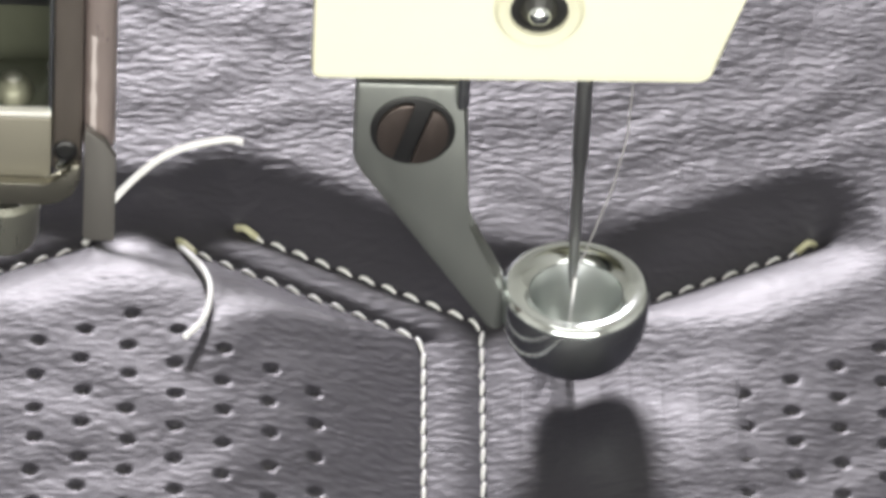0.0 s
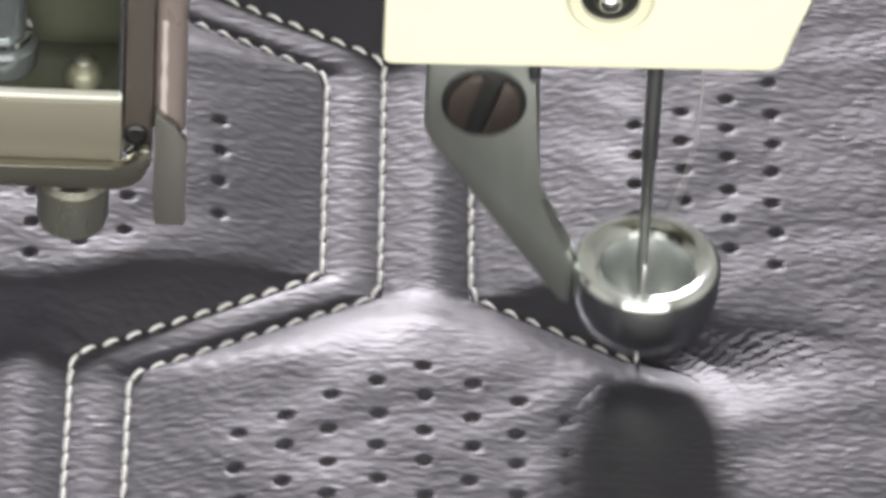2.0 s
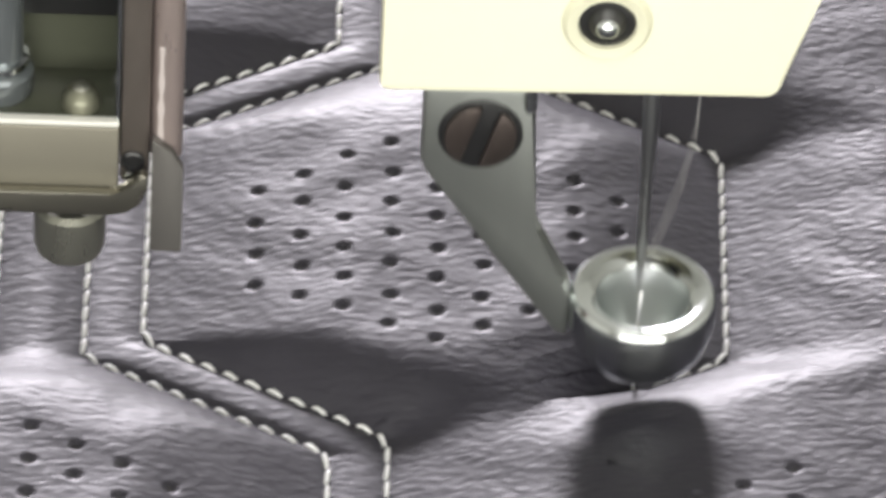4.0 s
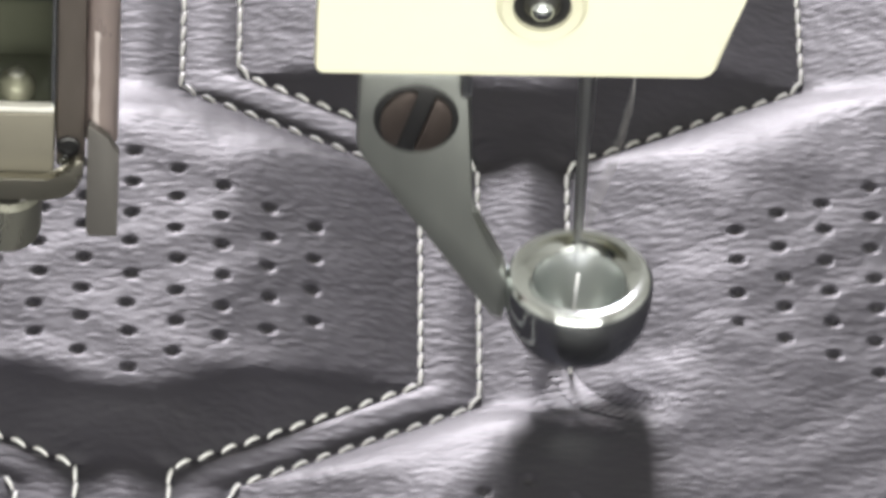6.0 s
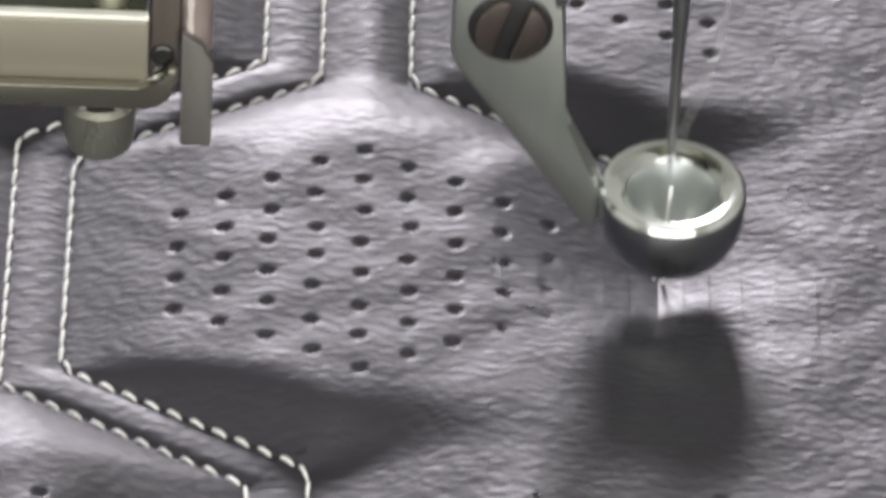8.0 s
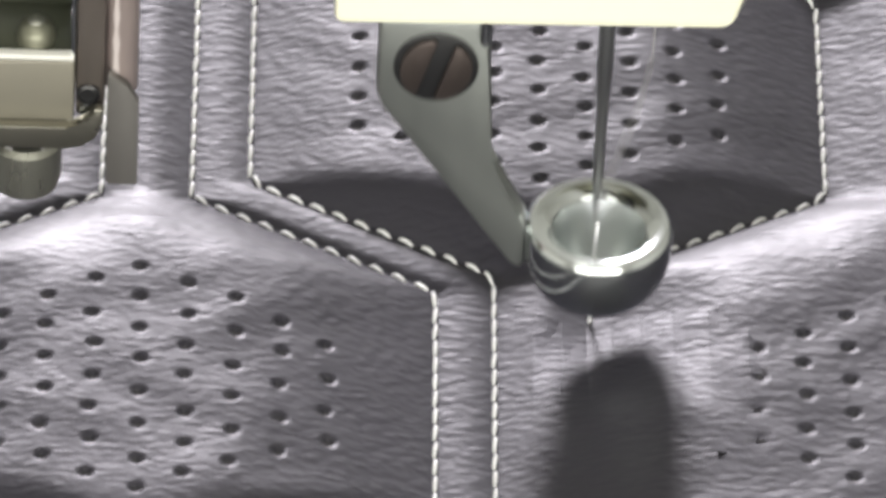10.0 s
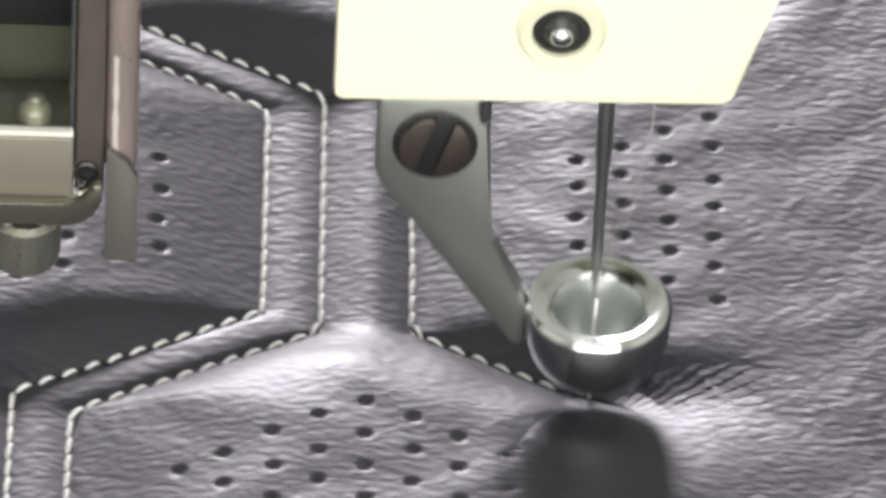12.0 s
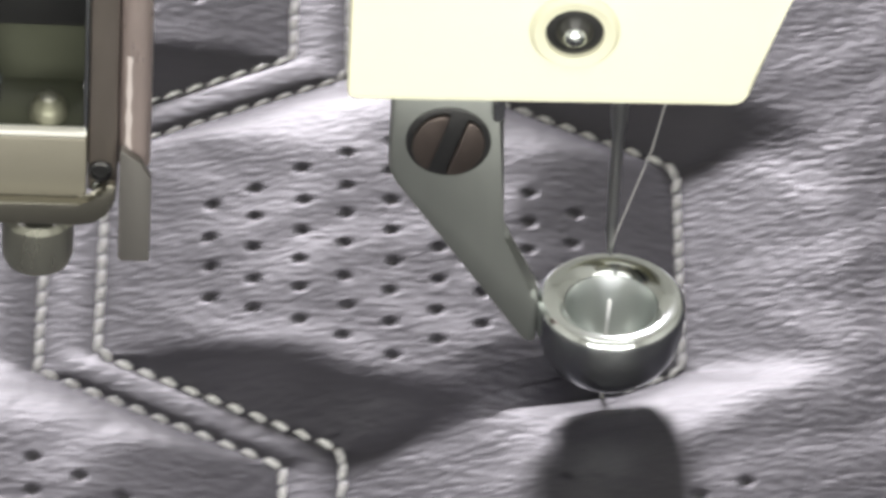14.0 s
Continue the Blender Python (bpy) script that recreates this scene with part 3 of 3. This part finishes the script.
def needle_bar():
    bar = thing("needle_bar", "dark round needle bar with a slim steel needle", "needle bar")
    part("bar", lathe([(0.01, 27.0), (2.7, 27.0), (3.2, 27.6), (3.2, 80)], 40), DARKSTEEL, bar)
    part("needle_clamp", lathe([(1.1, 24.5), (1.9, 24.6), (2.1, 25.2), (2.1, 27.0), (1.1, 27.0)], 32), DARKSTEEL, bar)
    part("needle", lathe([(0.02, 0.0), (0.2, 0.9), (0.42, 2.6), (0.46, 9), (0.46, 12.5), (0.64, 14), (0.64, 27)], 20), NEEDLE, bar, "slim tapered steel needle")
    strand = [(0.0, -0.5, 1.6), (0.5, -0.7, 3.6), (1.5, -0.7, 7.2), (2.7, -0.6, 11.5), (3.6, -0.4, 16.5), (3.75, -0.3, 22), (3.7, -0.2, 30), (3.7, 0, 60)]
    part("upper_thread", tube(strand, 0.05, 6), GREYTHREAD, bar, "pale thread running down to the needle's eye")
    return bar


def needle_thread():
    t = thing("needle_thread", "thin pale thread hanging from needle to leather", "thread")
    part("strand", tube([(0.15, 0, -0.5), (0.05, 0.1, 2), (-0.05, 0.1, 5), (0.1, -0.2, 8), (0.2, -0.5, 11)], 0.16, 8), THREAD, t)
    return t


head = sewing_head()
foot = presser_foot()
needle = needle_bar()
strand = needle_thread()


# ---- the guide bracket beside the head ----
def guide_bracket():
    g = thing("guide_bracket", "worn steel guide bracket with rod, blade and knurled screw", "machine bracket")
    part("blade", plate([(-39.0, 14.7), (-38.8, 14.3), (-36.6, 14.3), (-36.5, 14.6), (-36.5, 22.6), (-37.4, 24.2), (-38.9, 25.4), (-39.0, 25.2)], -1.6, -0.7, 0.1), BLADE, g, "flat grey steel blade")
    part("rod", lathe([(0.01, 22.5), (1.1, 22.5), (1.28, 22.8), (1.28, 95)], 32, cx=-37.9, cy=0.6), ROD, g, "worn round steel rod")
    # a thin pale strip on the rod, standing in for its highlight
    bm, n = bmesh.new(), 7
    ends = []
    for z in np.linspace(24.2, 34.0, 9):
        wide = 11 + 4 * math.sin(z * 2.1) + 2.5 * math.sin(z * 5.3)
        ends.append([bm.verts.new(Vector((-37.9 + 1.295 * math.cos(radians(a)), 0.6 + 1.295 * math.sin(radians(a)), z)) * MM) for a in np.linspace(-112 - wide, -112 + wide, n)])
    for low, top in zip(ends, ends[1:]):
        for k in range(n - 1):
            bm.faces.new((low[k], low[k + 1], top[k + 1], top[k]))
    part("highlight_streak", bm, STREAK, g, "pale strip painted as the highlight on the rod")
    part("column", box(-41.5, -39.2, -0.5, 6, 20.4, 95, 0.3), BRONZE, g, "brownish steel column")
    part("set_screw", lathe([(0.95, 0.02), (0.95, 0.3), (0.75, 0.42), (0.7, 0.1), (0.01, 0.1)], 24, axis="y", at=(-40.5, -0.5, 22.6)), BLACK, g, "dark sunken set screw")
    part("lower_screw", lathe([(0.6, 0.02), (0.5, 0.4), (0.01, 0.5)], 20, axis="y", at=(-40.7, -0.5, 21.1)), POLISH, g, "small bright screw")
    part("block", box(-70, -41.6, -1.2, 8, 19.9, 26.2, 0.25), BEIGE, g, "greyish beige metal block")
    # strip added for the lit top edge, its brightness put into the colour
    part("ledge", box(-70, -41.62, -1.15, -0.25, 26.21, 26.7, 0.12), LEDGE, g, "ledge coloured pale as the block's lit top edge")
    part("window_floor", box(-70, -41.92, -0.23, 6.0, 26.22, 26.4, 0.05), OLIVE, g)
    part("back_plate", box(-70, -41.95, 6.02, 8, 26.2, 95, 0.2), OLIVE, g, "dark olive glossy plate")
    part("window_edge", box(-41.9, -41.56, -0.9, 8, 26.63, 95, 0.1), POLISH, g, "pale polished edge strip")
    sight = part("sight_tube", lathe([(0.01, 26.42), (2.5, 26.45), (2.75, 26.9), (2.75, 28.6), (2.3, 29.1), (1.9, 29.2), (1.9, 80)], 36, cx=-51.2, cy=3.1), PALE, g, "pale glossy tube with a rounded collar")
    part("tube_collar", lathe([(1.95, 29.25), (2.35, 29.4), (2.35, 29.9), (1.95, 30.0)], 36, cx=-51.2, cy=3.1), POLISH, sight)
    part("dark_cap", box(-70, -41.96, 5.4, 6.0, 32.2, 95, 0.1), BLACK, g, "black cap")
    stub = part("stub_pin", lathe([(0.01, 26.41), (1.55, 26.42), (1.5, 27.3), (1.2, 27.9), (0.7, 28.3), (0.01, 28.45)], 32, cx=-44.7, cy=1.3), NUT, g, "small olive pin with a domed top")
    # lighter metal on the pin's tip, put there for the highlight
    part("pin_highlight", lathe([(0.72, 28.3), (0.5, 28.5), (0.01, 28.6)], 24, cx=-44.7, cy=1.3), KNOB, stub)
    # flange with a rounded turn-up at its end
    out = [(-70, 18.2), (-42.2, 18.2), (-40.9, 18.5), (-39.9, 19.3), (-39.3, 20.6), (-39.2, 22.4), (-40.0, 22.4), (-40.3, 21.2), (-41.0, 20.6), (-42.2, 20.4), (-70, 20.4)]
    part("flange", plate(out, -2.3, -1.25, 0.3), BRACKET, g, "bent steel flange with a bright edge")
    knob = part("knob", lathe([(0.01, 11.9), (2.0, 11.9), (2.6, 12.3), (2.85, 13.1), (2.9, 16.5), (2.5, 17.0), (0.01, 17.1)], 40, cx=-45.4, cy=1.2), KNOB, g, "round steel adjusting knob")
    part("knob_shaft", lathe([(1.2, 17.0), (1.2, 19.0)], 24, cx=-45.4, cy=1.2), DARKSTEEL, knob)
    return g


guide_bracket()

# ---- movement ----
PROGRESS_T = [0, 1, 1.5, 2, 5, 6, 7, 8, 8.7, 11, 12, 13, 14]
PROGRESS_S = [643, 1090, 1290, 1532, 2917, 3354, 3805, 4249, 4569, 5602, 6060, 6500, 6962]


def progress(t):
    """How far along its seam the needle has sewn; the work rests a little on every other tenth."""
    tenth = round(t * 10)
    lag = 29 if tenth % 2 else 0
    return float(np.interp(t, PROGRESS_T, PROGRESS_S)) - lag


def lifts(t):
    """Heights in mm of the needle's tip and of the foot at a tenth of a second."""
    if round(t * 10) % 2 == 0:
        tip = np.interp(t, [0, 2.4, 5, 8, 11, 12, 13, 14], [9, 9, 14.5, 14, 12, 12.5, 15.5, 15])
        up = np.interp(t, [0, 1, 2, 5, 8, 11, 14], [2.6, 3.2, 4.4, 3.5, 3.9, 3.6, 3.6])
    else:
        tip = np.interp(t, [0, 2.7, 5.5, 8.7, 11.5, 12.5, 13.5], [-3, -3, 2, 3, 8, 10.5, 10])
        up = np.interp(t, [0, 2.7, 5.5, 8.7, 11.5, 13.5], [0.0, 0.0, 0.8, 1.0, 3.3, 2.8])
    return float(tip), float(up)


def motions():
    rows = []
    for i in range(141):
        t = i / 10
        x, y = point_at(SEAM_NEW, MARKS_NEW, progress(t))
        slack = float(np.interp(t, [0, 1.2, 2.0, 2.6, 5, 6.2, 7.5, 8.7, 10.8, 11.4, 12.5, 13.5, 14], [14, 14, 15, 6, 2, 4, -12, -12, 0, 0, -12, -12, 0]))
        rows.append((t, pose((slack - x) * UNIT, -y * UNIT, 0)))
    walk(panel, rows)
    tips, ups = [], []
    for k in range(421):
        t = k / 30
        if k % 3 == 0:
            tip, up = lifts(t)
        else:
            tip, up = -9.0, 0.0
        tips.append((t, pose(0, 0, tip * MM)))
        ups.append((t, pose(0, 0, up * MM)))
    tips[1], ups[1] = (1 / 30, tips[0][1]), (1 / 30, ups[0][1])
    tips[-2], ups[-2] = (419 / 30, tips[-1][1]), (419 / 30, ups[-1][1])
    walk(needle, tips)
    walk(foot, ups)
    times = np.linspace(0, 14, 1401)
    sewn = np.interp(times, PROGRESS_T, PROGRESS_S)
    tenths = [progress(k / 10) for k in range(141)]
    steps = [float(np.interp(k / 3, range(141), tenths)) for k in range(421)]
    for s, pivot, d, g0, slope, longer, ob in FOLDS:
        rows = []
        for k, done in enumerate(steps):
            if k in (0, 420) or -BEHIND - 24 < s - done < AHEAD + 24:
                rows.append((k / 30, pressed(s - done, pivot, d, g0, slope, longer)))
        walk(ob, rows)
    for s, ob in NEW_STITCHES:
        if s <= sewn[0] - 8:
            continue
        t = float(np.interp(s + 4, sewn, times))
        home = ob.matrix_basis.copy()
        below = Matrix.Translation((0, 0, -0.0016)) @ home
        t0, t1 = min(13.8, max(0.0, t - 0.06)), min(13.9, max(0.04, t + 0.03))
        rows = [(0.0, below)] + ([(t0, below)] if t0 > 0.05 else []) + [(max(t1, t0 + 0.04), home), (14.0, home)]
        if s > sewn[-1] - 8:
            rows = [(0.0, below), (14.0, below)]
        walk(ob, rows)


motions()
